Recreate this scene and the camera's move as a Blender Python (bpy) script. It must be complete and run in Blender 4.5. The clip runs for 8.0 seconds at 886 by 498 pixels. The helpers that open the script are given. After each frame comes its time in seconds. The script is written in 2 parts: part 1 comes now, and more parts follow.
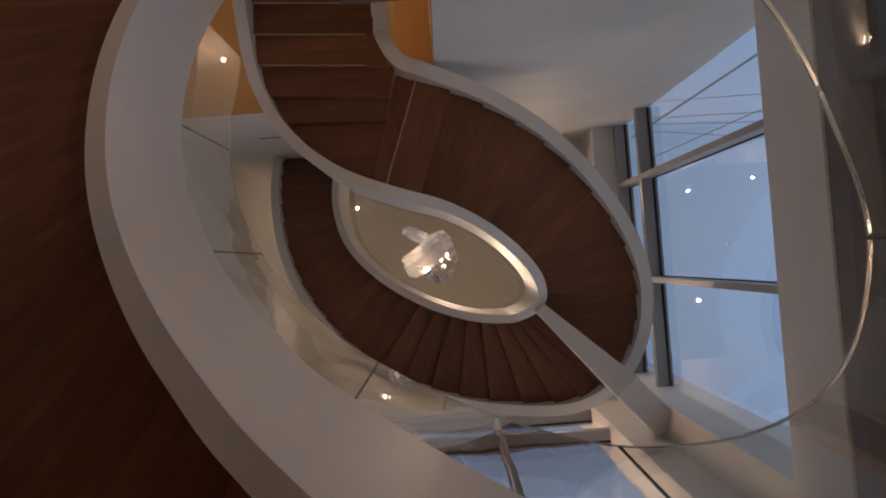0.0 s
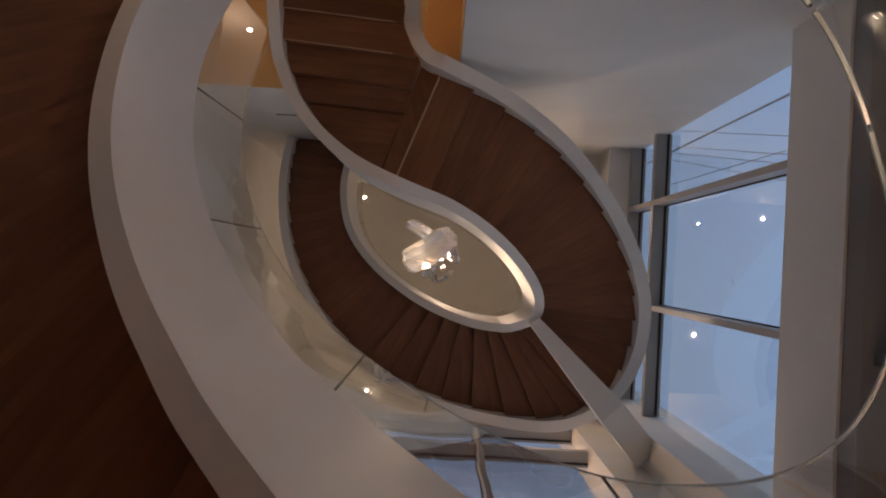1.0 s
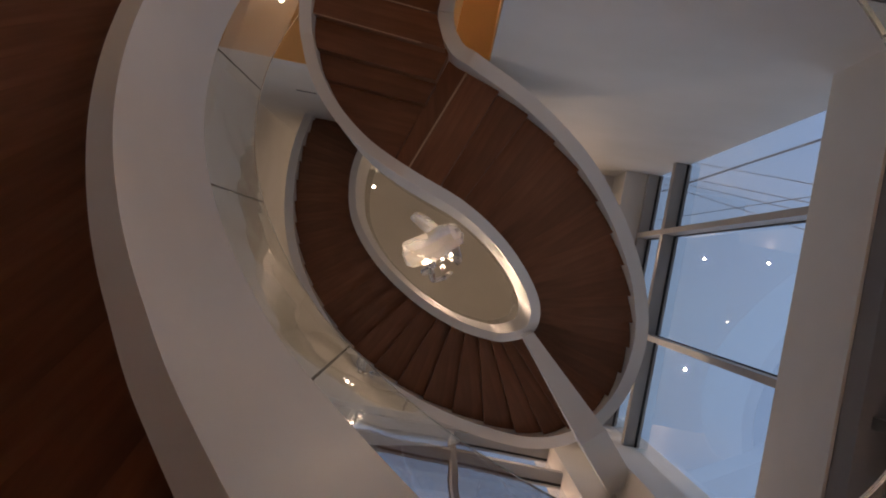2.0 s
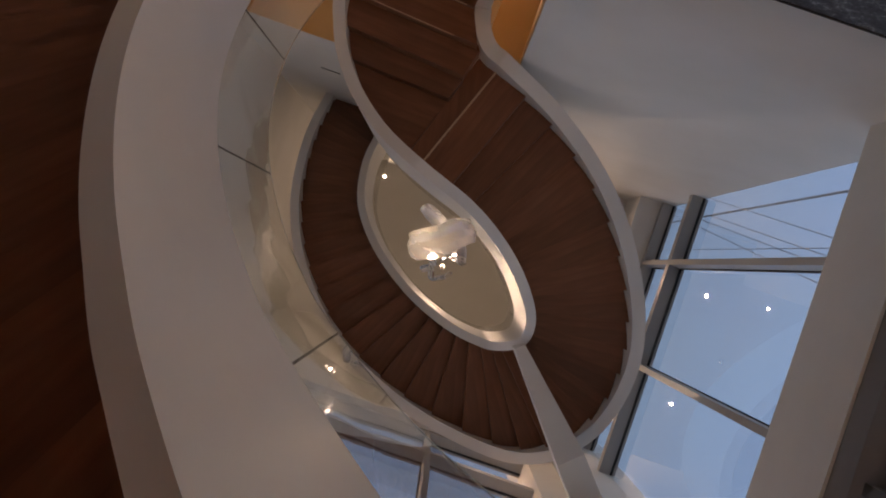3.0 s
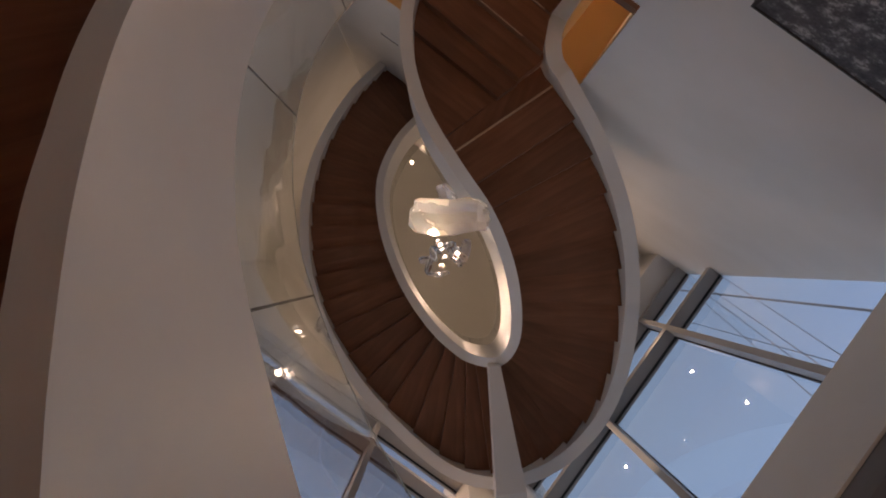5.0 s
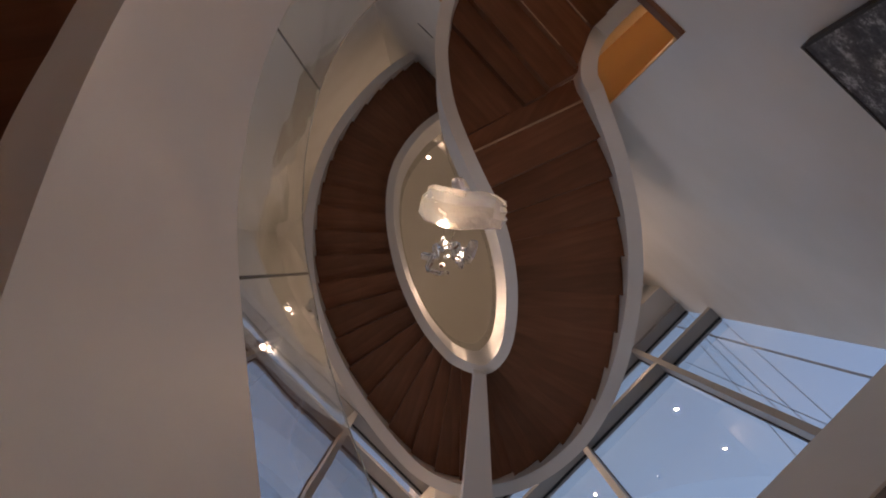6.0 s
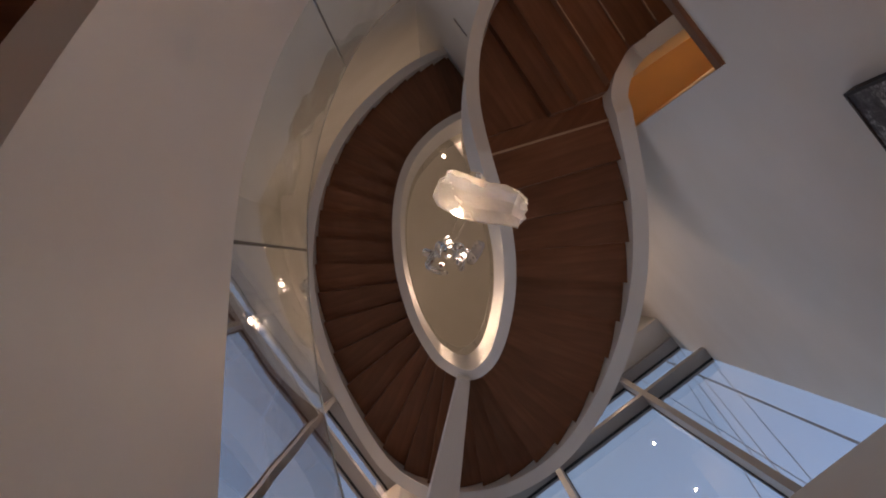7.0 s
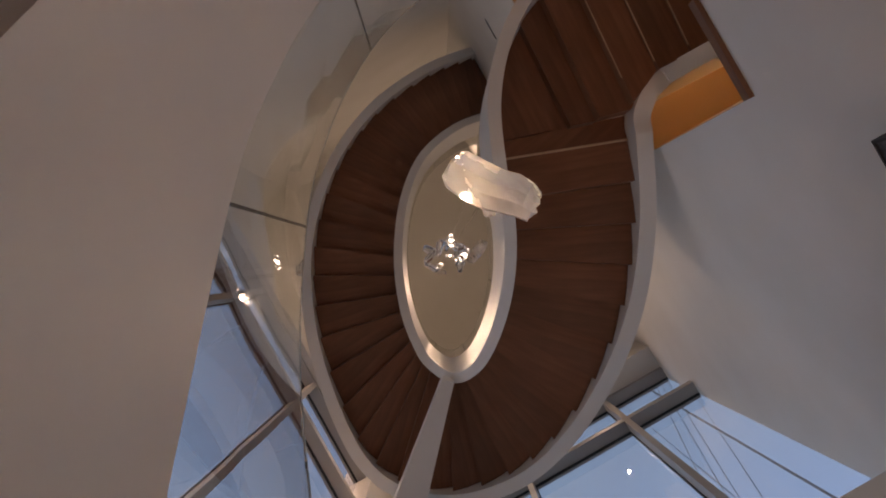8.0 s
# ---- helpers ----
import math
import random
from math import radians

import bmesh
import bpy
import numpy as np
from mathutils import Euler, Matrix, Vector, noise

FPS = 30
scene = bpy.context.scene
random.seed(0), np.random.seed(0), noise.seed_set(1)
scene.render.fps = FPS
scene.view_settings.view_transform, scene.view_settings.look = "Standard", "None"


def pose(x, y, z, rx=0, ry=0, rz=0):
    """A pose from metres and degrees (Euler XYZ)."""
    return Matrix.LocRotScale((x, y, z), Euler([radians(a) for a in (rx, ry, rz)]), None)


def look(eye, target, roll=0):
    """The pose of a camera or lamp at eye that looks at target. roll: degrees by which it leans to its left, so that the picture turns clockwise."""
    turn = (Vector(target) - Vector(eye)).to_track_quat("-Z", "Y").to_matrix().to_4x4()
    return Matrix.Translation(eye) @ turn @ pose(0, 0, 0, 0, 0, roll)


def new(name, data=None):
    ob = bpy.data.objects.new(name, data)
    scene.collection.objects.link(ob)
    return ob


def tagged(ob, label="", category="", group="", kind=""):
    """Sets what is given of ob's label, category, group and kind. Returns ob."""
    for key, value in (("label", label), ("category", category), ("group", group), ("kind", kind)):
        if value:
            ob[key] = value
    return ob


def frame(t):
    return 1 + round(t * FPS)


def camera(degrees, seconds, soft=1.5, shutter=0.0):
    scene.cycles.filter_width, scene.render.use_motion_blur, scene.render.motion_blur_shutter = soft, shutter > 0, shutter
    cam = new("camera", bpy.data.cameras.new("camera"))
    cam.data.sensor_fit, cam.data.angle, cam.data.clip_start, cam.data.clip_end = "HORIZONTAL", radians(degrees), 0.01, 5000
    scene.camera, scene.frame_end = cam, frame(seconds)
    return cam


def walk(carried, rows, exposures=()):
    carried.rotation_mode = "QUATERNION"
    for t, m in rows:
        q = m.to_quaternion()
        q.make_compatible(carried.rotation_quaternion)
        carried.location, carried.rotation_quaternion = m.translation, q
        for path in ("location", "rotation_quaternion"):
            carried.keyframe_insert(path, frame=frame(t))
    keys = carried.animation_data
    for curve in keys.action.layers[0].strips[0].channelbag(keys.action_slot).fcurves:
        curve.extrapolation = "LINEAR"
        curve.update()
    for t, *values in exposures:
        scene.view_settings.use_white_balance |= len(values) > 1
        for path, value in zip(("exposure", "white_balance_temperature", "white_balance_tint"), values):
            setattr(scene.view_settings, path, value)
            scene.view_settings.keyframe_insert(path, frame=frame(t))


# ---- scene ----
cam = camera(58.5, 8.0, soft=1.9)
METRES, EYE, TILT, LEAN, TURN = 1.0, 1.6, 91.0, 0.0, 0.0
ROWS = [
    (0.0, 0.0, 0.0, 0.0, 0.0, 0.0, -0.0),
    (0.5, -0.003, 0.0528, -0.0058, 0.06, 0.04, -3.7),
    (1.0, -0.0035, 0.1207, -0.0099, 0.12, 0.05, -7.57),
    (1.5, -0.0026, 0.1943, -0.0133, 0.19, 0.04, -11.5),
    (3.0, -0.0214, 0.4329, -0.0337, 0.32, 0.0, -23.58),
    (3.5, -0.0184, 0.5007, -0.0456, 0.37, 0.0, -27.62),
    (4.0, -0.0096, 0.5698, -0.0548, 0.44, 0.01, -31.76),
    (4.5, 0.0052, 0.6307, -0.0627, 0.58, -0.02, -35.93),
    (6.0, 0.0076, 0.8001, -0.0855, 1.05, -0.31, -49.0),
    (6.5, 0.0086, 0.8583, -0.0976, 1.15, -0.36, -53.33),
    (7.0, 0.0128, 0.9061, -0.1081, 1.27, -0.42, -57.51),
    (7.5, 0.0232, 0.9465, -0.1158, 1.41, -0.48, -61.41),
    (8.0, 0.0365, 0.9832, -0.1227, 1.57, -0.55, -65.04),
]
walk(cam, [(t, pose(0, 0, EYE, TILT, LEAN, TURN) @ pose(METRES * x, METRES * y, METRES * z, 90 + pitch, roll, yaw)) for t, x, y, z, yaw, pitch, roll in ROWS],
     exposures=[(0.0, 0.11, 7100, 35), (8.0, 0.15, 7300, 39)])

# ---- world and light ----
world = bpy.data.worlds.new("dusk_sky")
scene.world = world
world.use_nodes = True
wn = world.node_tree.nodes
sky = wn.new("ShaderNodeTexSky")
sky.sky_type, sky.sun_disc = "NISHITA", False
sky.sun_elevation, sky.sun_rotation = radians(5.0), radians(283.0)
sky.air_density, sky.dust_density, sky.ozone_density = 1.0, 3.0, 2.0
wn["Background"].inputs["Strength"].default_value = 0.62
cloud, haze, veil = wn.new("ShaderNodeTexNoise"), wn.new("ShaderNodeMapRange"), wn.new("ShaderNodeMix")
cloud.inputs["Scale"].default_value, cloud.inputs["Detail"].default_value = 2.2, 5.0
haze.inputs["From Min"].default_value, haze.inputs["From Max"].default_value = 0.35, 0.75
haze.inputs["To Min"].default_value, haze.inputs["To Max"].default_value = 0.15, 0.55
veil.data_type = "RGBA"
veil.inputs["B"].default_value = (0.41, 0.79, 1.0, 1)
for a, b in ((cloud.outputs["Fac"], haze.inputs["Value"]), (haze.outputs[0], veil.inputs["Factor"]), (sky.outputs[0], veil.inputs["A"]), (veil.outputs["Result"], wn["Background"].inputs["Color"])):
    world.node_tree.links.new(a, b)


def lamp(name, x, y, z, watts, colour=(1.0, 0.81, 0.53), cone=100, radius=0.04, aim=(0, 0, -1), label=""):
    data = bpy.data.lights.new(name, "SPOT")
    data.energy, data.color, data.spot_size, data.spot_blend, data.shadow_soft_size = watts, colour, radians(cone), 0.9, radius
    ob = new(name, data)
    ob.matrix_world = look((x, y, z), (x + aim[0], y + aim[1], z + aim[2] + 1e-4))
    return ob


# ---- materials ----
def material(name):
    m = bpy.data.materials.new(name)
    m.use_nodes = True
    return m, m.node_tree.nodes, m.node_tree.links, m.node_tree.nodes["Principled BSDF"]


def ramp(nodes, stops):
    r = nodes.new("ShaderNodeValToRGB")
    while len(r.color_ramp.elements) < len(stops):
        r.color_ramp.elements.new(0.5)
    for e, (p, c) in zip(r.color_ramp.elements, stops):
        e.position, e.color = p, (*c, 1)
    return r


def noise_tex(nodes, links, scale, detail=4, stretch=None, rough=0.5):
    co = nodes.new("ShaderNodeTexCoord")
    mp = nodes.new("ShaderNodeMapping")
    if stretch:
        mp.inputs["Scale"].default_value = stretch
    links.new(co.outputs["Object"], mp.inputs["Vector"])
    n = nodes.new("ShaderNodeTexNoise")
    n.inputs["Scale"].default_value, n.inputs["Detail"].default_value, n.inputs["Roughness"].default_value = scale, detail, rough
    links.new(mp.outputs[0], n.inputs["Vector"])
    return n


def paint(name, a, b, rough=0.55, bump=0.05, scale=1.3):
    m, n, l, p = material(name)
    big = noise_tex(n, l, scale, 5)
    r = ramp(n, [(0.3, a), (0.7, b)])
    l.new(big.outputs["Fac"], r.inputs[0])
    l.new(r.outputs[0], p.inputs["Base Color"])
    p.inputs["Roughness"].default_value = rough
    fine = noise_tex(n, l, 60, 3)
    bp = n.new("ShaderNodeBump")
    bp.inputs["Strength"].default_value, bp.inputs["Distance"].default_value = bump, 0.01
    l.new(fine.outputs["Fac"], bp.inputs["Height"])
    l.new(bp.outputs[0], p.inputs["Normal"])
    return m


def wood(name, dark, light, rough=0.42):
    """Timber whose grain runs along each piece's own x."""
    m, n, l, p = material(name)
    grain = noise_tex(n, l, 2.0, 5, (0.8, 11.0, 11.0), 0.55)
    cloud = noise_tex(n, l, 1.6, 3, (1.0, 2.5, 2.5))
    r = ramp(n, [(0.28, dark), (0.72, light)])
    l.new(grain.outputs["Fac"], r.inputs[0])
    info = n.new("ShaderNodeObjectInfo")
    span = n.new("ShaderNodeMapRange")
    span.inputs["To Min"].default_value, span.inputs["To Max"].default_value = 0.86, 1.13
    l.new(info.outputs["Random"], span.inputs["Value"])
    span2 = n.new("ShaderNodeMapRange")
    span2.inputs["From Min"].default_value, span2.inputs["From Max"].default_value = 0.3, 0.7
    span2.inputs["To Min"].default_value, span2.inputs["To Max"].default_value = 0.84, 1.15
    l.new(cloud.outputs["Fac"], span2.inputs["Value"])
    mul = n.new("ShaderNodeMath")
    mul.operation = "MULTIPLY"
    l.new(span.outputs[0], mul.inputs[0]), l.new(span2.outputs[0], mul.inputs[1])
    hsv = n.new("ShaderNodeHueSaturation")
    l.new(mul.outputs[0], hsv.inputs["Value"]), l.new(r.outputs[0], hsv.inputs["Color"])
    l.new(hsv.outputs[0], p.inputs["Base Color"])
    p.inputs["Roughness"].default_value, p.inputs["Specular IOR Level"].default_value = rough, 0.3
    bp = n.new("ShaderNodeBump")
    bp.inputs["Strength"].default_value, bp.inputs["Distance"].default_value = 0.07, 0.004
    l.new(grain.outputs["Fac"], bp.inputs["Height"])
    l.new(bp.outputs[0], p.inputs["Normal"])
    return m


def pane_glass(name, tint, wave=0.0, ior=1.48):
    """Real clear glass for slabs with two faces."""
    m, n, l, p = material(name)
    p.inputs["Base Color"].default_value = (*tint, 1)
    p.inputs["Transmission Weight"].default_value, p.inputs["IOR"].default_value, p.inputs["Roughness"].default_value = 1.0, ior, 0.0
    if wave:
        w = noise_tex(n, l, 1.7, 1)
        bp = n.new("ShaderNodeBump")
        bp.inputs["Strength"].default_value, bp.inputs["Distance"].default_value = wave, 0.02
        l.new(w.outputs["Fac"], bp.inputs["Height"])
        l.new(bp.outputs[0], p.inputs["Normal"])
    return m


def glow(name, colour, strength):
    m, n, l, p = material(name)
    p.inputs["Base Color"].default_value = (*colour, 1)
    p.inputs["Emission Color"].default_value = (*colour, 1)
    p.inputs["Emission Strength"].default_value = strength
    return m


PLASTER = paint("white_plaster", (0.74, 0.73, 0.70), (0.80, 0.79, 0.77), 0.6, 0.05)
STRINGER = paint("white_satin_paint", (0.74, 0.73, 0.71), (0.80, 0.79, 0.77), 0.34, 0.02, 0.8)
CEIL = paint("ceiling_paint", (0.72, 0.71, 0.68), (0.76, 0.75, 0.72), 0.7, 0.03)
ORANGE = paint("orange_paint", (0.64, 0.43, 0.20), (0.70, 0.48, 0.23), 0.6, 0.05)
FRAME = paint("grey_white_frame_paint", (0.38, 0.37, 0.36), (0.45, 0.44, 0.42), 0.4, 0.02)
DARK_GREY = paint("dark_grey", (0.20, 0.19, 0.195), (0.25, 0.24, 0.245), 0.6, 0.05)
GASKET = paint("black_gasket", (0.012, 0.012, 0.014), (0.02, 0.02, 0.02), 0.6, 0.02)
WALNUT = wood("walnut", (0.186, 0.078, 0.041), (0.275, 0.121, 0.066))
TRIM = wood("brown_trim_wood", (0.14, 0.07, 0.04), (0.24, 0.125, 0.075))
STONE = paint("grey_stone_floor", (0.30, 0.29, 0.28), (0.38, 0.37, 0.35), 0.5, 0.1)
WARM_FLOOR = paint("warm_bounce_floor", (0.52, 0.235, 0.11), (0.62, 0.30, 0.15), 0.4, 0.1)
RAIL_GLASS = pane_glass("balustrade_glass", (0.95, 0.98, 0.97), 0.14)
EDGE_GLASS = pane_glass("green_glass_edge", (0.82, 0.93, 0.91), 0, 1.52)
EDGE_GLASS.node_tree.nodes["Principled BSDF"].inputs["Transmission Weight"].default_value = 0.55
EDGE_GLASS.node_tree.nodes["Principled BSDF"].inputs["Roughness"].default_value = 0.22
JOINT = paint("dark_glass_joint", (0.02, 0.035, 0.033), (0.03, 0.05, 0.047), 0.25, 0.0)
WINDOW_GLASS = pane_glass("window_glass", (0.97, 0.98, 0.98))
STEEL = paint("painted_steel", (0.10, 0.105, 0.11), (0.14, 0.145, 0.15), 0.4, 0.02)
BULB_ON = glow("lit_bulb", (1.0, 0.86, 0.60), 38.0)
LAMP_ON = glow("lit_lamp", (1.0, 0.84, 0.56), 60.0)
CHROME, _n, _l, _p = material("polished_steel")
_p.inputs["Metallic"].default_value, _p.inputs["Roughness"].default_value, _p.inputs["Base Color"].default_value = 1.0, 0.18, (0.7, 0.7, 0.7, 1)


# ---- building helpers ----
def mesh_ob(name, bm, mat, parent=None, label=""):
    me = bpy.data.meshes.new(name)
    bmesh.ops.recalc_face_normals(bm, faces=bm.faces)
    bm.to_mesh(me)
    bm.free()
    me.materials.append(mat)
    ob = new(name, me)
    if parent is not None:
        ob.parent = parent
    if label:
        ob["label"] = label
    return ob


part = mesh_ob


def empty(name, x=0, y=0, z=0):
    ob = new(name)
    ob.empty_display_size = 0.1
    ob.location = (x, y, z)
    return ob


def box(bm, x0, y0, z0, x1, y1, z1, m=None):
    vs = [bm.verts.new((x, y, z)) for z in (z0, z1) for x, y in ((x0, y0), (x1, y0), (x1, y1), (x0, y1))]
    if m is not None:
        for v in vs:
            v.co = m @ v.co
    for f in ((3, 2, 1, 0), (4, 5, 6, 7), (0, 1, 5, 4), (1, 2, 6, 5), (2, 3, 7, 6), (3, 0, 4, 7)):
        bm.faces.new([vs[i] for i in f])
    return vs


def prism(bm, ring, z0, z1):
    """A block with the plan outline ring."""
    lo, hi = [bm.verts.new((x, y, z0)) for x, y in ring], [bm.verts.new((x, y, z1)) for x, y in ring]
    bm.faces.new(lo[::-1]), bm.faces.new(hi)
    for i in range(len(ring)):
        j = (i + 1) % len(ring)
        bm.faces.new((lo[i], lo[j], hi[j], hi[i]))


def spline(rows, t):
    """Smooth curve through rows of (t, values...)."""
    n = len(rows)
    i = max(0, min(n - 2, next((j for j in range(n - 1) if t < rows[j + 1][0]), n - 2)))
    p0, p1, p2, p3 = (np.array(rows[max(0, min(n - 1, i + d))], float) for d in (-1, 0, 1, 2))
    w = p2[0] - p1[0]
    s = (t - p1[0]) / w
    m1 = (p2 - p0) / max(p2[0] - p0[0], 1e-6) * w
    m2 = (p3 - p1) / max(p3[0] - p1[0], 1e-6) * w
    return ((2 * s**3 - 3 * s**2 + 1) * p1 + (s**3 - 2 * s**2 + s) * m1 + (3 * s**2 - 2 * s**3) * p2 + (s**3 - s**2) * m2)[1:]


def ribbon(bm, line, side, thicks, z_lo, z_hi, a=0.0):
    """A bent board along line [(x, y, z)]: from its plan line shifted by a, as thick to the side (+1 left of travel) as thicks says, one width or one for each point, between z + z_lo and z + z_hi."""
    n, rings = len(line), []
    for i, (x, y, z) in enumerate(line):
        q, r = line[max(0, i - 1)], line[min(n - 1, i + 1)]
        d = Vector((r[0] - q[0], r[1] - q[1])).normalized()
        nx, ny = -d.y * side, d.x * side
        thick = thicks if isinstance(thicks, float) else float(thicks[i])
        o, w = (x + nx * a, y + ny * a), (x + nx * (a + thick), y + ny * (a + thick))
        rings.append([bm.verts.new((*o, z + z_lo)), bm.verts.new((*w, z + z_lo)), bm.verts.new((*w, z + z_hi)), bm.verts.new((*o, z + z_hi))])
    for p, q in zip(rings, rings[1:]):
        for i in range(4):
            j = (i + 1) % 4
            bm.faces.new((p[i], p[j], q[j], q[i]))
    bm.faces.new(rings[0][::-1]), bm.faces.new(rings[-1])
    for f in bm.faces:
        f.smooth = False


def shade(ob, degrees=40):
    for f in ob.data.polygons:
        f.use_smooth = True
    ob.data.set_sharp_from_angle(angle=radians(degrees))
    return ob


# ---- the walls, in a plan turned against the stair's by a few degrees ----
BUILD = pose(0, 0, 0, 0, 0, -4.5)
NORTH, EAST, SOUTH, WEST, TOP = -1.80, 2.80, 2.46, -3.1, 20.5
SILL, HEAD, TRANSOM = 7.35, 13.2, 11.87


def wall(name, boxes, mat, label):
    bm = bmesh.new()
    for b in boxes:
        box(bm, *b, BUILD)
    return tagged(mesh_ob(name, bm, mat), label, "wall", kind="structure")


wall("wall_north", [(WEST - 0.3, NORTH - 0.3, 0, EAST + 0.02, NORTH, 5.0), (-0.55, NORTH - 0.3, 5.0, EAST + 0.02, NORTH, 6.77), (0.06, NORTH - 0.3, 6.77, EAST + 0.02, NORTH, TOP),
                    (WEST - 0.3, NORTH - 0.3, 10.3, 0.06, NORTH, TOP)], PLASTER,
     "white plastered wall with a tall doorway opening to the upper floor")
wall("wall_east", [(2.41, NORTH, SILL - 0.85, EAST + 0.3, 1.81, SILL), (2.55, NORTH, 0, EAST + 0.3, 1.81, 2.6), 
                   (2.33, NORTH, HEAD, EAST + 0.06, 1.81, 14.0), (EAST - 0.1, NORTH, 14.35, EAST + 0.06, 1.81, TOP), (2.41, 1.81, 0, EAST + 0.3, SOUTH + 0.3, TOP)], PLASTER,
     "white plastered wall with a deep sill under a tall window")
# band in a darker grey than the wall above it
wall("wall_east_band", [(2.43, NORTH, 6.28, EAST + 0.3, 1.81, SILL - 0.853)], DARK_GREY, "dark grey band of wall above the lower window")
wall("wall_south", [(1.97, SOUTH - 0.25, 0, 2.41, SOUTH + 0.3, TOP), (-2.3, SOUTH - 0.25, 0, 1.97, SOUTH + 0.3, SILL),
                    (-2.3, SOUTH - 0.25, HEAD, 1.97, SOUTH + 0.06, TOP), (WEST, SOUTH - 0.25, 0, -2.3, SOUTH + 0.3, TOP)], PLASTER,
     "white plastered wall with a tall window beside the corner pier")
wall("wall_west", [(WEST - 0.3, NORTH, 0, WEST, SOUTH + 0.3, TOP)], PLASTER, "plain white plastered wall beside the stair")
bm = bmesh.new()
box(bm, WEST - 0.3, NORTH - 0.3, TOP, EAST + 0.3, SOUTH + 0.3, TOP + 0.3, BUILD)
tagged(mesh_ob("ceiling", bm, CEIL), "flat warm grey painted ceiling with small downlights", "ceiling", kind="structure")
# unseen floor, its red chosen to throw warm light up at the undersides
bm = bmesh.new()
box(bm, WEST - 0.3, NORTH - 0.3, -0.2, EAST + 0.3, SOUTH + 0.3, 0, BUILD)
tagged(mesh_ob("floor", bm, WARM_FLOOR), "unseen reddish floor at the foot of the stair, coloured for warm bounce", "floor", kind="structure")
bm = bmesh.new()
box(bm, 1.2, NORTH, 14.0, EAST + 0.06, 1.81, 14.35, BUILD)
tagged(mesh_ob("ceiling_lower", bm, CEIL), "lowered white ceiling strip along the windows", "ceiling", kind="structure")
# the upper room behind the doorway
bm = bmesh.new()
box(bm, -0.55, -6.0, 6.77, 0.06, NORTH + 0.03, 6.853, BUILD)
box(bm, -3.4, -6.0, 6.77, -0.551, -4.3, 6.853, BUILD)
tagged(mesh_ob("floor_upper", bm, TRIM), "brown timber floor of the upper room", "floor", kind="structure")
bm = bmesh.new()
box(bm, -3.7, -6.0, 10.296, 0.36, NORTH - 0.3, 10.55, BUILD)
box(bm, WEST - 0.3, NORTH - 0.3, 10.296, 0.058, NORTH - 0.004, 10.299, BUILD)
tagged(mesh_ob("ceiling_upper", bm, ORANGE), "orange painted ceiling of the upper room", "ceiling", kind="structure")
wall("wall_upper_room", [(-3.7, -6.0, 4.7, -3.4, NORTH - 0.3, 10.296), (0.06, -6.0, 6.9, 0.36, NORTH - 0.3, 10.296), (-3.7, -6.3, 4.7, 0.36, -6.0, 10.296), (0.056, NORTH - 0.3, 6.86, 0.06, NORTH - 0.004, 10.295), (-3.7, -6.3, 4.5, -0.55, NORTH - 0.3, 4.7)], ORANGE,
     "orange painted wall of the upper room")


# ---- windows ----
def window(name, m, x0, x1, mullions, label, lo=SILL, hi=HEAD, mid=TRANSOM, mat=FRAME, deep=0.16):
    """A window in the plane y = 0 of m, looking along +y to the outside."""
    win = tagged(empty(name), label, "window", kind="structure")
    bars = [x0 - 0.053] + list(mullions) + [x1 + 0.053]
    for x in mullions:
        bm = bmesh.new()
        box(bm, x - 0.033, -deep, lo, x + 0.033, 0.06, hi, m)
        part("mullion", bm, mat, win)
    for z, dz, d in ((lo + 0.04, 0.04, 0.1), (mid, 0.06, 0.16), (hi - 0.05, 0.05, 0.16)):
        bm = bmesh.new()
        box(bm, x0, -d, z - dz, x1, 0.055, z + dz, m)
        part("transom", bm, mat, win)
    for a, b in zip(bars, bars[1:]):
        for z0, z1 in ((lo + 0.08, mid - 0.06), (mid + 0.06, hi - 0.1)):
            bm = bmesh.new()
            box(bm, a + 0.033, -0.008, z0, b - 0.033, 0.008, z1, m)
            pane = part("pane", bm, WINDOW_GLASS, win)
            pane.visible_shadow = False
            bm = bmesh.new()
            for q in ((a + 0.033, z0, a + 0.045, z1), (b - 0.045, z0, b - 0.033, z1), (a + 0.045, z0, b - 0.045, z0 + 0.015), (a + 0.045, z1 - 0.015, b - 0.045, z1)):
                box(bm, q[0], -0.02, q[1], q[2], 0.02, q[3], m)
            part("gasket", bm, GASKET, pane, "thin black rubber gasket")
    return win


window("window_1", BUILD @ pose(EAST, 0, 0, 0, 0, -90), -1.81, 1.80, (-0.425, 0.915), "tall window with grey-white frame facing the dusk sky")
window("window_2", BUILD @ pose(0, SOUTH, 0), -2.3, 1.97, (-0.85, 0.57), "tall window with grey-white frame beside the corner pier")


window("window_3", BUILD @ pose(EAST, 0, 0, 0, 0, -90), -1.81, 1.80, (-0.425, 0.915), "dark-framed lower window under an added dark slab", 2.6, 6.28, 4.4, STEEL, 0.3)
# slab added outside so that no sky shows through the lower window
bm = bmesh.new()
box(bm, EAST + 0.3, -2.6, 6.4, 5.4, 2.8, 6.6, BUILD)
tagged(mesh_ob("canopy", bm, STEEL), "dark slab added outside to close off the sky over the lower window", "canopy")
bm = bmesh.new()
box(bm, -400, -400, -0.6, 400, 400, -0.21, BUILD)
tagged(mesh_ob("ground", bm, STONE), "grey paved ground outside the building", "ground", kind="structure")


# ---- the stair ----
RISE = 0.15
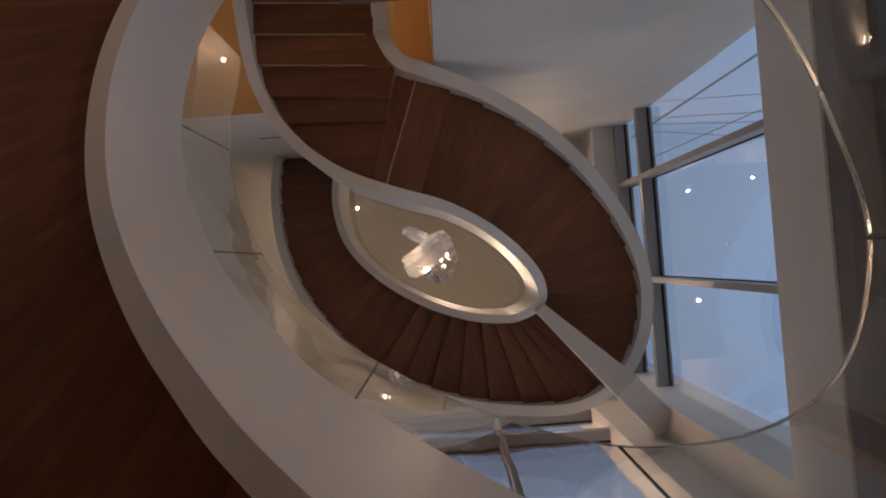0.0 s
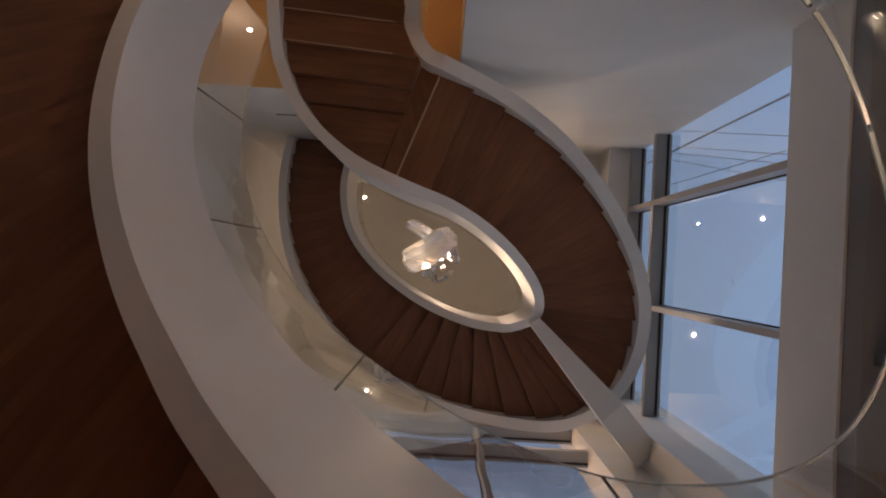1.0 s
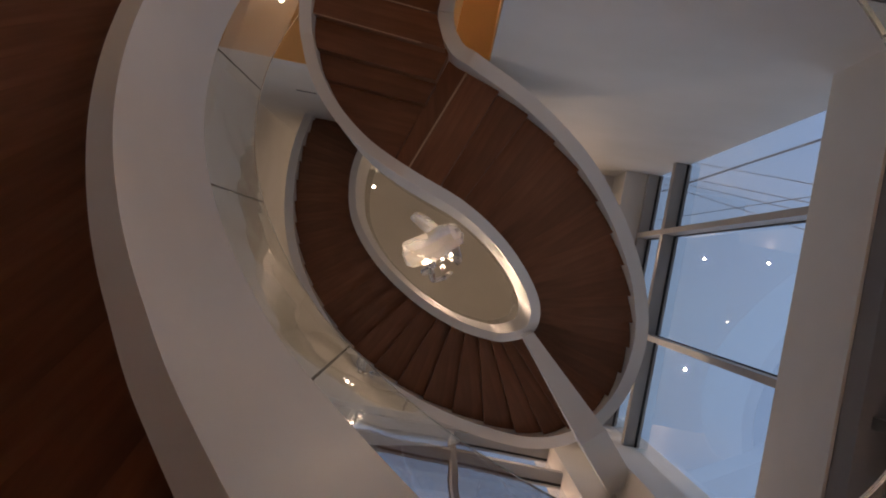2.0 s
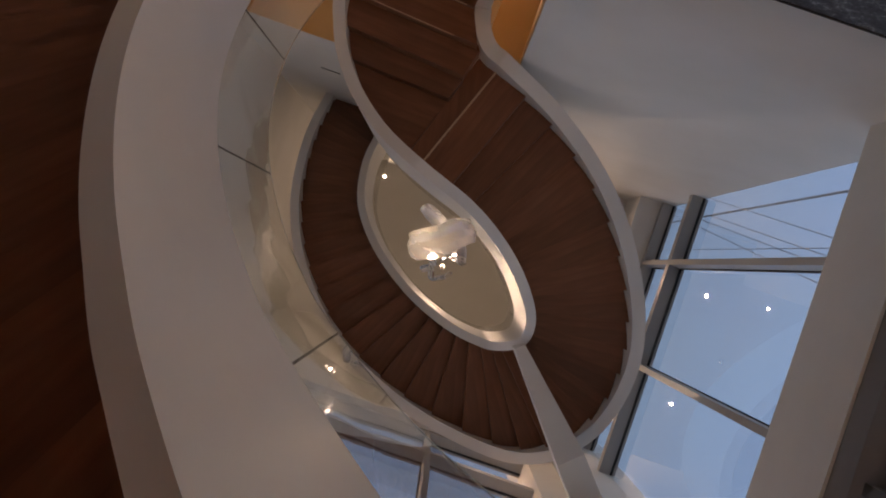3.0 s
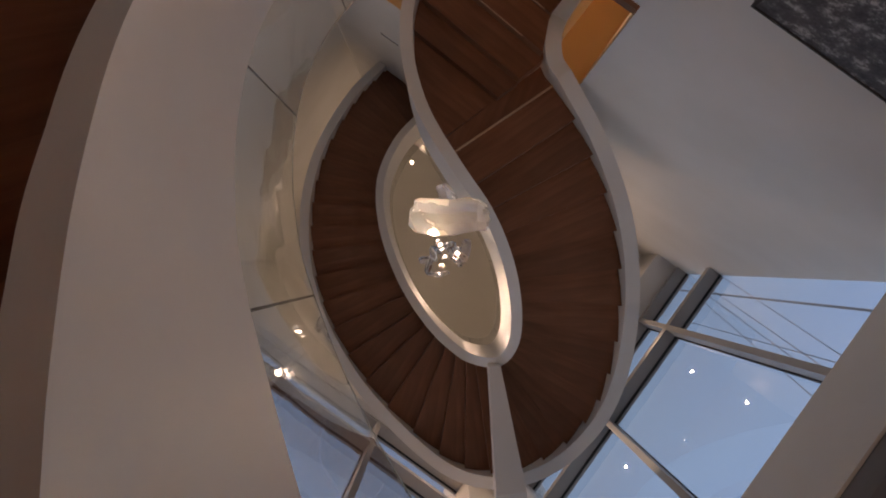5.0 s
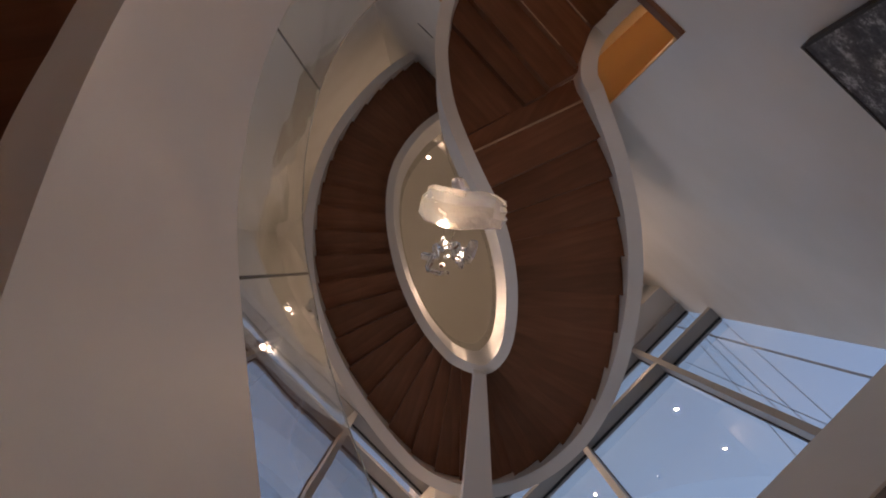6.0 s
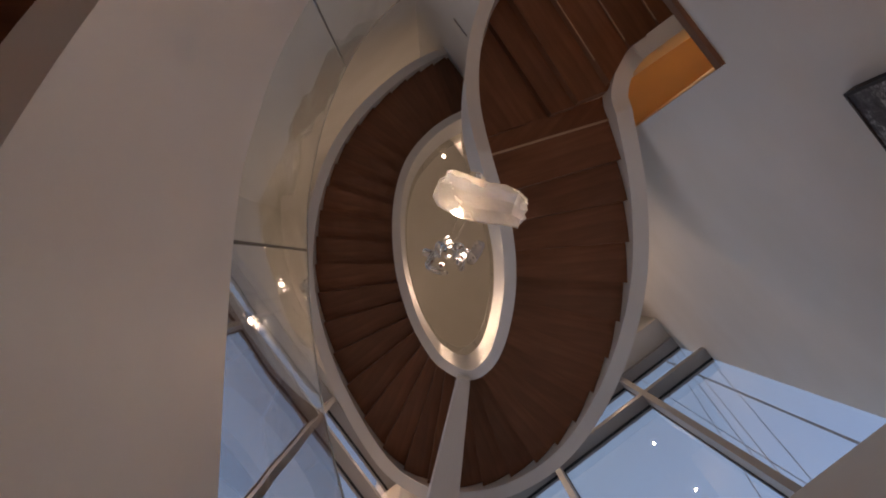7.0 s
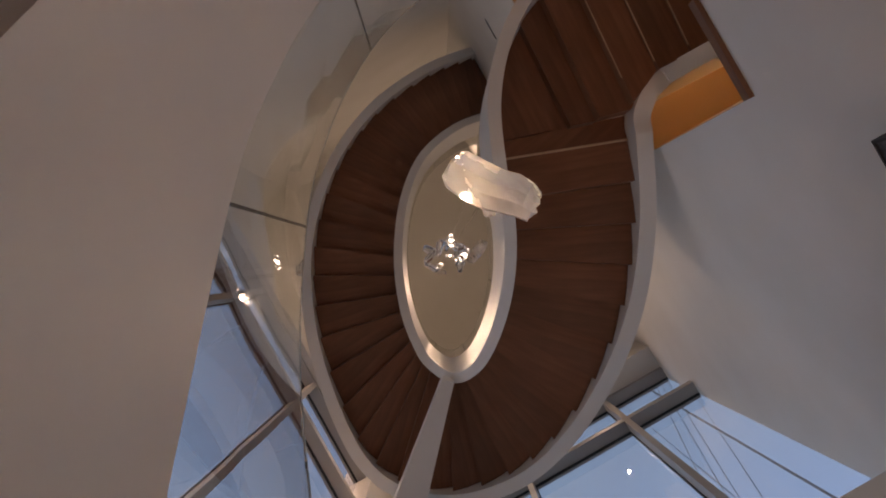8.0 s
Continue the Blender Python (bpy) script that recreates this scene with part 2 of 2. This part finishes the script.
# step number, inner x y, outer x y
UPPER = [(-1, -1.55, -1.53, -0.60, -1.98), (-0.8, -1.42, -1.28, -0.545, -1.85), (-0.55, -1.19, -1.03, -0.455, -1.745), (-0.3, -0.88, -0.83, -0.36, -1.685), (0, -0.52, -0.70, -0.25, -1.66), (2, 0.02, -0.57, 0.38, -1.48), (4, 0.43, -0.39, 0.99, -1.17), (6, 0.76, -0.16, 1.51, -0.72),
         (8, 1.01, 0.10, 1.91, -0.18), (10, 1.11, 0.33, 2.11, 0.34), (12, 1.09, 0.50, 2.10, 0.92), (14, 0.96, 0.63, 1.84, 1.42), (16, 0.77, 0.71, 1.33, 1.67), (19, 0.31, 0.71, 0.20, 1.66),
         (22, -0.30, 0.54, -0.81, 1.35), (25, -0.93, 0.19, -1.60, 0.76), (28, -1.39, -0.27, -2.13, 0.01), (31, -1.62, -0.85, -2.40, -0.87), (35, -1.68, -1.50, -2.48, -1.78)]


def upper_at(k):
    if k < -1:
        d = (k + 1) * 0.25
        return (-1.62 + 0.07 * math.exp((k + 1) * 1.2), -1.53 + d, -0.615 + 0.015 * math.exp((k + 1) * 2), -1.98 + d), 8.65 + RISE * (k + 1)
    return tuple(spline(UPPER, k)), 8.8 + RISE * k if k > 0 else 8.8 - RISE * (-k) ** 1.5


def stair(name, at, k0, k1, step_up, drop, high, glass_high, label, fine=4, joints=(), first=0, start=(), plinth=False):
    top = tagged(empty(name, *at(k0)[0][:2], 0), label, "staircase")
    inv = Matrix.Translation(-top.location)
    ks = np.linspace(k0, k1, int((k1 - k0) * fine) + 1)
    if start:
        ks = np.concatenate([ks[ks < -2], np.linspace(-2, 1, 73), ks[ks > 1.01]])
    inner = [(*at(k)[0][0:2], at(k)[1]) for k in ks]
    outer = [(*at(k)[0][2:4], at(k)[1]) for k in ks]

    def put(nm, bm, mat, parent, lab="", smooth=True):
        bm.transform(inv)
        ob = part(nm, bm, mat, parent, lab)
        return shade(ob) if smooth else ob
    bm = bmesh.new()
    ribbon(bm, inner, 1, 0.107 if plinth else 0.10, -drop, high - drop)
    put("inner_stringer", bm, STRINGER, top, "white painted curved inner stringer")
    bm = bmesh.new()
    ribbon(bm, outer, -1, 0.13 if plinth else np.interp(ks, (17, 24), (0.13, 0.118)), -drop, high - drop)
    put("outer_stringer", bm, STRINGER, top, "white painted curved outer stringer")
    blocks = []
    for a in range(first, int(k1)):
        sub = np.linspace(a, a + 1, 3)
        ring = [at(s)[0][0:2] for s in sub] + [at(s)[0][2:4] for s in sub[::-1]]
        d = np.array(at(a)[0][2:4]) - np.array(at(a)[0][0:2])
        blocks.append((ring, at(a)[1], math.atan2(d[1], d[0])))
    for ring, z, turn in list(start) + blocks:
        c = np.mean(ring, axis=0)
        m = Matrix.Translation((c[0], c[1], z)) @ Matrix.Rotation(turn, 4, "Z")
        mi = m.inverted()
        bm = bmesh.new()
        prism(bm, [(mi @ Vector((x, y, z)))[:2] for x, y in ring], 0.0, step_up + 0.05)
        ob = part("step", bm, WALNUT, top)
        ob.matrix_local = inv @ m
    if plinth:
        for side, line in ((1, inner), (-1, outer)):
            bm = bmesh.new()
            ribbon(bm, [(x, y, 0) for (x, y, z), k in zip(line, ks) if k <= 0], side, 0.09, 0.0, at(-10)[1] - drop)
            put("plinth", bm, STRINGER, top, "white painted plinth under the landing")
    # glass panels along the inner edge, with dark joints between them
    for a, b in zip(joints, joints[1:]):
        n = max(3, int((b - a) * 12) + 1)
        seg = [Vector((*at(k)[0][0:2], at(k)[1])) for k in np.linspace(a, b, n)]
        seg[0] += (seg[1] - seg[0]).normalized() * 0.009
        seg[-1] += (seg[-2] - seg[-1]).normalized() * 0.009
        lo, hi = high - drop - 0.05, high - drop + glass_high
        bm = bmesh.new()
        ribbon(bm, [tuple(p) for p in seg], 1, 0.019, lo, hi, 0.05)
        g = put("glass_panel", bm, RAIL_GLASS, top, "clear curved glass balustrade panel")
        g.visible_shadow = False
        bm = bmesh.new()
        ribbon(bm, [tuple(p) for p in seg], 1, 0.021, hi, hi + 0.008, 0.049)
        put("top_edge", bm, EDGE_GLASS, g, "green polished glass edge")
        for p, q in ((seg[0], seg[1]), (seg[-1], seg[-2])):
            e = p + (p - q).normalized() * 0.0085
            bm = bmesh.new()
            ribbon(bm, [tuple(p + (p - q).normalized() * 0.0005), tuple(e)], 1 if p is seg[-1] else -1, 0.021, lo + 0.05, hi, 0.049)
            put("joint_edge", bm, JOINT, g, "dark green glass edge at the joint", False)
    return top


def entry():
    """The landing, its border board and the straight steps that climb to it out of the upper room."""
    left = [(-0.64, -0.69), (-0.91, -0.78), (-1.23, -0.99), (-1.46, -1.25), (-1.57, -1.46), (-1.64, -1.71)]
    right = [(-0.66, -0.74), (-0.56, -1.16), (-0.52, -1.27), (-0.475, -1.46), (-0.43, -1.70), (-0.46, -1.74)]
    out = [([(-0.51, -0.66), (-0.66, -0.70), (-0.43, -1.72), (-0.36, -1.685), (-0.25, -1.66)], 8.795, -1.83),
           ([left[0], left[1], left[2], left[3], right[2], right[1], right[0]], 8.81, 0.0),
           ([left[3], left[4], right[3], right[2]], 8.66, 0.0), ([left[4], left[5], right[5], right[4], right[3]], 8.51, 0.0)]
    y = -1.70
    for i in range(9):
        out.append(([(-1.66, y), (-1.66, y - 0.25), (-0.60, y - 0.25), (-0.46 if i == 0 else -0.60, y)], 8.36 - 0.06 * i, 0.0))
        y -= 0.25
    return out


stair("upper_staircase", upper_at, -11, 35, RISE, 0.28, 1.3, 1.1, "curved walnut staircase with white stringers winding round an oval well", fine=8, joints=(-11, -6, -1, 4, 9, 14, 19, 24, 29, 35), start=entry())
# bearing, distance of the inner line from the well's middle, height of the glass top above the first eye
LOWER = [(-80, 0.90, 1.82), (-60, 0.91, 1.82), (-40, 0.91, 1.79), (-20, 0.90, 1.78), (0, 0.97, 1.86), (20, 1.02, 2.11), (40, 0.87, 2.55), (60, 0.71, 3.12), (80, 0.62, 3.60), (100, 0.58, 3.93), (120, 0.59, 4.18), (140, 0.67, 4.47),
         (160, 0.82, 4.80), (180, 1.125, 5.29), (200, 1.68, 6.12), (220, 2.405, 7.17), (232, 2.88, 7.88)]
LOW_STEPS, LOW_GLASS, LOW_FACE = 35, 1.32, 1.125
bearings = np.linspace(0, 232, 500)
tops = np.maximum.accumulate([spline(LOWER, q)[1] for q in bearings])


def lower_at(k):
    q = 20.0 * k / 5 if k <= 0 else float(np.interp(tops[0] + (tops[-1] - tops[0]) * k / LOW_STEPS, tops, bearings))

    def spot(w):
        r, t = spline(LOWER, max(-80, min(232, w)))
        return r * math.cos(radians(w)), r * math.sin(radians(w)), t
    (ax, ay, _), (bx, by, _), (x, y, t) = spot(q - 2), spot(q + 2), spot(q)
    d = Vector((bx - ax, by - ay)).normalized()
    return (x + d.y * 0.102, y - d.x * 0.102, x + d.y * 1.1, y - d.x * 1.1), EYE + t - LOW_GLASS - LOW_FACE + 0.2


stair("lower_staircase", lower_at, -20, LOW_STEPS, 0.16, 0.2, LOW_FACE, LOW_GLASS, "curved walnut staircase with white stringers and glass balustrade", fine=4, first=-20, plinth=True,
      joints=[-20, -10.5, -0.75] + [LOW_STEPS * float(np.interp(q, bearings, tops) - tops[0]) / (tops[-1] - tops[0]) for q in (45, 123.6, 184, 208.5, 226)])

# pale strip drawing the lit edge between the landing and the first winding step
bm = bmesh.new()
prism(bm, [(-0.527, -0.70), (-0.257, -1.66), (-0.241, -1.66), (-0.511, -0.70)], 8.772, 8.80)
upper = bpy.data.objects["upper_staircase"]
bm.transform(Matrix.Translation(-upper.location))
PALE = paint("pale_lit_edge", (0.56, 0.39, 0.25), (0.64, 0.46, 0.31), 0.5)
part("lit_edge_strip", bm, PALE, upper, "thin pale strip drawing a lit step edge")
# pale strips in place of light caught on the lower riser edges
for i in range(9):
    y, z = -1.70 - 0.25 * i, 8.36 - 0.06 * i
    bm = bmesh.new()
    box(bm, -1.60, y + 0.001, z + 0.002, -0.66, y + 0.008, z + 0.012)
    bm.transform(Matrix.Translation(-upper.location))
    part("lit_edge_strip", bm, PALE, upper, "thin pale strip drawing a lit step edge")

# strut from the corner pier to the inner stringer
bm = bmesh.new()
a, b, c = Vector((1.045, 0.485)), Vector((1.97, 1.325)), Vector((2.56, 1.86))
n = Vector((-(b - a).normalized().y, (b - a).normalized().x))
rings = []
for p, w, z0, z1 in ((a, 0.058, 10.05, 10.4), (b, 0.15, 10.05, 10.45), (c, 0.16, 10.6, 11.1)):
    rings.append([bm.verts.new((*(p + n * w), z0)), bm.verts.new((*(p - n * w), z0)), bm.verts.new((*(p - n * w), z1)), bm.verts.new((*(p + n * w), z1))])
for p, q in zip(rings, rings[1:]):
    for i in range(4):
        bm.faces.new((p[i], p[(i + 1) % 4], q[(i + 1) % 4], q[i]))
bm.faces.new(rings[0][::-1]), bm.faces.new(rings[-1])
tagged(mesh_ob("strut", bm, STRINGER), "white tapered steel strut under the stair at the corner pier", "beam")



# ---- lamps ----
def disc(bm, r0, r1, z0, z1, n=24):
    """A ring between two radii and two heights (r0 = 0: a full disc)."""
    rings = []
    for r, z in ((r0, z0), (r1, z0), (r1, z1), (r0, z1)):
        rings.append([bm.verts.new((max(r, 1e-4) * math.cos(2 * math.pi * i / n), max(r, 1e-4) * math.sin(2 * math.pi * i / n), z)) for i in range(n)])
    for p, q in zip(rings, rings[1:] + rings[:1]):
        for i in range(n):
            j = (i + 1) % n
            bm.faces.new((p[i], p[j], q[j], q[i]))


def downlight(u, v, z, watts, size=0.02, cone=110, aim=(0, 0, -1), soft=0.015, label="small round recessed downlight, lit, in the ceiling"):
    p = BUILD @ Vector((u, v, z))
    top = tagged(empty("downlight", *p), label, "downlight", "downlights")
    bm = bmesh.new()
    disc(bm, size, size + 0.018, -0.012, 0.0)
    shade(part("trim_ring", bm, FRAME, top))
    bm = bmesh.new()
    disc(bm, 0, size, -0.006, 0.0)
    part("lens", bm, LAMP_ON, top, "glowing lens")
    lamp("downlight_beam", p.x, p.y, p.z - 0.03, watts, cone=cone, radius=soft, aim=aim)


for u, v, w in ((1.67, -0.82, 16), (1.65, 0.89, 44)):
    downlight(u, v, 14.0, w, cone=150)
# the second and third are added where they stay hidden, to brighten the well
for u, v, w, aim in ((-1.94, -1.46, 13, (0.12, 0.1, -1)), (-0.2, 1.75, 85, (0.1, -0.1, -1)), (0.75, -1.0, 45, (-0.05, 0.1, -1))):
    downlight(u, v, TOP, w, 0.03, 125, aim, 0.03)
# the two stronger ones further back are added unseen to light the orange room
for u, v in ((-2.25, -2.42), (-0.9, -3.2), (-1.5, -4.8)):
    downlight(u, v, 10.296, 10 if v > -3 else 70, 0.025, 150)


# spots added out of view low on the wall, as warm fill from below
def fill_spot(v, z, watts, aim, cone=110):
    p = BUILD @ Vector((2.55, v, z))
    top = tagged(empty("fill_spotlight", *p), "small dark steel spotlight, lit, added unseen on the lower wall as fill", "spotlight", "spotlights on the lower wall")
    bm = bmesh.new()
    box(bm, -0.06, -0.05, -0.05, 0.0, 0.05, 0.05)
    part("bracket", bm, STEEL, top)
    bm = bmesh.new()
    disc(bm, 0.05, 0.065, 0.0, 0.14)
    tube = shade(part("housing", bm, STEEL, top))
    tube.matrix_local = Matrix.Translation((-0.08, 0, 0)) @ Vector(aim).to_track_quat("Z", "Y").to_matrix().to_4x4()
    bm = bmesh.new()
    bmesh.ops.create_uvsphere(bm, u_segments=20, v_segments=10, radius=0.045, matrix=Matrix.Translation((0, 0, 0.125)))
    shade(part("lens", bm, LAMP_ON, tube, "glowing domed lens"))
    q = p + Vector((-0.08, 0, 0)) + Vector(aim).normalized() * 0.18
    lamp("fill_spot_beam", q.x, q.y, q.z, watts, (1.0, 0.71, 0.46), cone, 0.05, aim)


fill_spot(-0.9, 2.2, 44, (-1, -0.4, 1.1))
fill_spot(0.9, 2.2, 26, (-1, -0.14, 1.7), 80)
fill_spot(-1.4, 2.3, 165, (-1.4, 0.3, -1))
fill_spot(1.4, 2.3, 165, (-1.4, -0.2, -1))

# ---- crystal sculpture in the well ----
CRYSTAL, _n, _l, _p = material("cloudy_crystal")
_p.inputs["Transmission Weight"].default_value, _p.inputs["IOR"].default_value = 0.6, 1.42
_p.inputs["Subsurface Weight"].default_value, _p.inputs["Subsurface Radius"].default_value, _p.inputs["Subsurface Scale"].default_value = 0.5, (1.0, 0.92, 0.8), 0.05
_c = noise_tex(_n, _l, 14, 4, (0.5, 1.6, 1.6))
_r = ramp(_n, [(0.32, (0.74, 0.74, 0.78)), (0.5, (0.90, 0.92, 0.95)), (0.68, (0.94, 0.87, 0.78))])
_l.new(_c.outputs["Fac"], _r.inputs[0]), _l.new(_r.outputs[0], _p.inputs["Base Color"])
_w = _n.new("ShaderNodeMapRange")
_w.inputs["From Min"].default_value, _w.inputs["From Max"].default_value = 0.35, 0.65
_w.inputs["To Min"].default_value, _w.inputs["To Max"].default_value = 0.08, 0.32
_l.new(_c.outputs["Fac"], _w.inputs["Value"]), _l.new(_w.outputs[0], _p.inputs["Roughness"])
_t = noise_tex(_n, _l, 38, 5)
_b = _n.new("ShaderNodeBump")
_b.inputs["Strength"].default_value, _b.inputs["Distance"].default_value = 0.45, 0.01
_l.new(_t.outputs["Fac"], _b.inputs["Height"]), _l.new(_b.outputs[0], _p.inputs["Normal"])
CLEAR = pane_glass("clear_crystal", (0.97, 0.98, 1.0), 0.5, 1.5)


def crystal(bm, m, length, wide, seed, sides=10, broken=0.06):
    """A rough elongated crystal along x with chipped, blunt ends and uneven long facets."""
    rnd = random.Random(seed)
    stations = ((-0.5, 0.50), (-0.47, 0.76), (-0.40, 0.93), (-0.22, 1.0), (0.02, 0.98), (0.22, 0.93), (0.38, 0.84), (0.46, 0.68), (0.5, 0.42))
    base = [0.78 + 0.44 * rnd.random() for _ in range(sides)]
    turn = [2 * math.pi * (i + rnd.uniform(-0.25, 0.25)) / sides for i in range(sides)]
    rings = []
    for s, w in stations:
        ragged = broken if abs(s) > 0.38 else 0.012
        oy, oz = rnd.uniform(-0.04, 0.04) * wide, rnd.uniform(-0.04, 0.04) * wide
        ring = []
        for b, a in zip(base, turn):
            r = 0.5 * wide * w * b * rnd.uniform(0.94, 1.06)
            ring.append(bm.verts.new(m @ Vector((s * length + rnd.uniform(-ragged, ragged) * length, oy + r * math.cos(a), oz + 0.74 * r * math.sin(a)))))
        rings.append(ring)
    for p, q in zip(rings, rings[1:]):
        for i in range(sides):
            j = (i + 1) % sides
            bm.faces.new((p[i], p[j], q[j], q[i]))
    bm.faces.new(rings[0][::-1]), bm.faces.new(rings[-1])


def wire(bm, a, b, r=0.0012):
    m = (Vector(b) - Vector(a)).to_track_quat("Z", "Y").to_matrix().to_4x4()
    n = (Vector(b) - Vector(a)).length
    rings = [[bm.verts.new(Vector(a) + m @ Vector((r * math.cos(i * 2.094), r * math.sin(i * 2.094), z))) for i in range(3)] for z in (0, n)]
    for i in range(3):
        j = (i + 1) % 3
        bm.faces.new((rings[0][i], rings[0][j], rings[1][j], rings[1][i]))


sculpture = tagged(empty("hanging_sculpture", -0.035, -0.05, TOP), "hanging crystal light sculpture with tiny lit bulbs on wires", "chandelier")
back = Matrix.Translation((0.035, 0.05, -TOP))
# x, y, z, turn, tip, length, width
PIECES = [(-0.043, -0.025, 3.85, -40, 8, 0.148, 0.078), (-0.092, -0.105, 4.75, 22, -10, 0.13, 0.055), (0.042, -0.05, 5.6, 62, 25, 0.10, 0.056)]
rnd = random.Random(5)
for i in range(11):
    a = 0.9 + i * 0.5 + rnd.uniform(-0.2, 0.2)
    r = 0.09 + 0.11 * rnd.random()
    PIECES.append((-0.03 + r * math.cos(a), -0.01 + r * math.sin(a), 9.6 + 1.0 * rnd.random(), math.degrees(a) + rnd.uniform(-80, 80), rnd.uniform(5, 55), rnd.uniform(0.11, 0.17), rnd.uniform(0.06, 0.09)))
for i, (x, y, z, turn, tip, length, wide) in enumerate(PIECES):
    bm = bmesh.new()
    crystal(bm, back @ pose(x, y, z, 20 * i, tip, turn), length, wide, 11 + i)
    c = shade(part("crystal", bm, CRYSTAL if z < 9 else CLEAR, sculpture), 24)
    bm = bmesh.new()
    wire(bm, back @ Vector((x, y, z)), back @ Vector((x * 0.25 - 0.02, y * 0.25 - 0.03, z + 1.6 if z > 9 else TOP)), 0.001 if z < 9 else 0.0018)
    part("wire", bm, CHROME, c)
bm = bmesh.new()
wire(bm, back @ Vector((-0.025, -0.032, 10.9)), back @ Vector((-0.025, -0.032, TOP)), 0.004)
part("stem", bm, CHROME, sculpture, "thin steel stem")


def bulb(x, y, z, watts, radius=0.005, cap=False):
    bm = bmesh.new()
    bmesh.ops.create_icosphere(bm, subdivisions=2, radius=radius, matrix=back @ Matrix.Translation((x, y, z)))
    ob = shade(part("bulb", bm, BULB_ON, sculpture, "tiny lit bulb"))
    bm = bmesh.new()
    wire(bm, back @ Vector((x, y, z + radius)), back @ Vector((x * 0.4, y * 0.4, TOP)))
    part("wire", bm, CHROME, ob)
    # disc added to block the bulb from straight below
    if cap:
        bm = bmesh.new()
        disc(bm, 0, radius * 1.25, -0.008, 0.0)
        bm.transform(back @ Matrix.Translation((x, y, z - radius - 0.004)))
        part("cap", bm, CHROME, ob, "small steel disc added under the bulb to hide it from below")
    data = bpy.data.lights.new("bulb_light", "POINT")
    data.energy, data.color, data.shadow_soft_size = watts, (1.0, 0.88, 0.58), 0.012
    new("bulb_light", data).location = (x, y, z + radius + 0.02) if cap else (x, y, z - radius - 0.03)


for i, (x, y, z, turn) in enumerate(((0.035, -0.06, 7.3, 70), (-0.10, -0.05, 8.3, 20), (-0.02, -0.03, 10.4, 120))):
    bm = bmesh.new()
    crystal(bm, back @ pose(x, y, z, 30 * i, 25, turn), 0.085, 0.046, 60 + i, 8, 0.1)
    shade(part("crystal", bm, CLEAR, sculpture), 24)
# the first two bulbs are added behind the low crystals to brighten them
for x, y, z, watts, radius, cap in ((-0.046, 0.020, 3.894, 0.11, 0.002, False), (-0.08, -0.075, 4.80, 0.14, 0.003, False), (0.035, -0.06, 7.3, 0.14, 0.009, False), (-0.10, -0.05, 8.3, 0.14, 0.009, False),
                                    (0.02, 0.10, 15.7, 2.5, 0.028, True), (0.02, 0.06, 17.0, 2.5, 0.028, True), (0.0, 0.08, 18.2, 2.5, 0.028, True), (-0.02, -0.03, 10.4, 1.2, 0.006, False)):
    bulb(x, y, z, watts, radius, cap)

# ---- artwork on the plaster wall ----
art = tagged(empty("painting", *(BUILD @ Vector((1.395, NORTH + 0.03, 4.985)))), "large dark mottled abstract painting on the white wall", "painting")
art.rotation_euler = (0, 0, radians(-4.5))
CANVAS, _n, _l, _p = material("dark_mottled_canvas")
_t = noise_tex(_n, _l, 9, 9, None, 0.8)
_r = ramp(_n, [(0.40, (0.014, 0.014, 0.017)), (0.52, (0.075, 0.077, 0.085)), (0.62, (0.5, 0.5, 0.51))])
_l.new(_t.outputs["Fac"], _r.inputs[0]), _l.new(_r.outputs[0], _p.inputs["Base Color"])
bm = bmesh.new()
box(bm, -0.92, -0.025, -0.9, 1.0, 0.03, 0.9)
part("canvas", bm, CANVAS, art)
bm = bmesh.new()
for q in ((-0.935, -0.9, -0.92, 0.9), (1.0, -0.9, 1.015, 0.9), (-0.935, 0.9, 1.015, 0.915), (-0.935, -0.915, 1.015, -0.9)):
    box(bm, q[0], -0.028, q[1], q[2], 0.036, q[3])
part("frame", bm, GASKET, art, "thin black frame")

# air slot high on the plaster wall
bm = bmesh.new()
box(bm, -2.25, NORTH, 11.86, -1.99, NORTH + 0.006, 11.89, BUILD)
tagged(mesh_ob("air_slot", bm, GASKET), "thin dark air slot in the white wall", "vent")

# ---- steel cables outside the window ----
for i, (v0, z0, v1, z1, r) in enumerate(((-2.5, 19.5, -2.5, 10.5, 0.022), (-3.25, 19.4, -1.6, 10.4, 0.008), (-2.9, 19.4, -1.38, 10.4, 0.008), (-2.77, 19.4, -1.25, 10.4, 0.008), (-2.65, 19.4, -1.0, 10.4, 0.008), (-1.85, 19.4, -1.72, 10.4, 0.008))):
    bm = bmesh.new()
    wire(bm, BUILD @ Vector((4.5, v0, z0)), BUILD @ Vector((4.5, v1, z1)), r)
    tagged(mesh_ob("steel_cable", bm, STEEL), "thin dark steel cable outside the window", "cable", "cables outside the window")
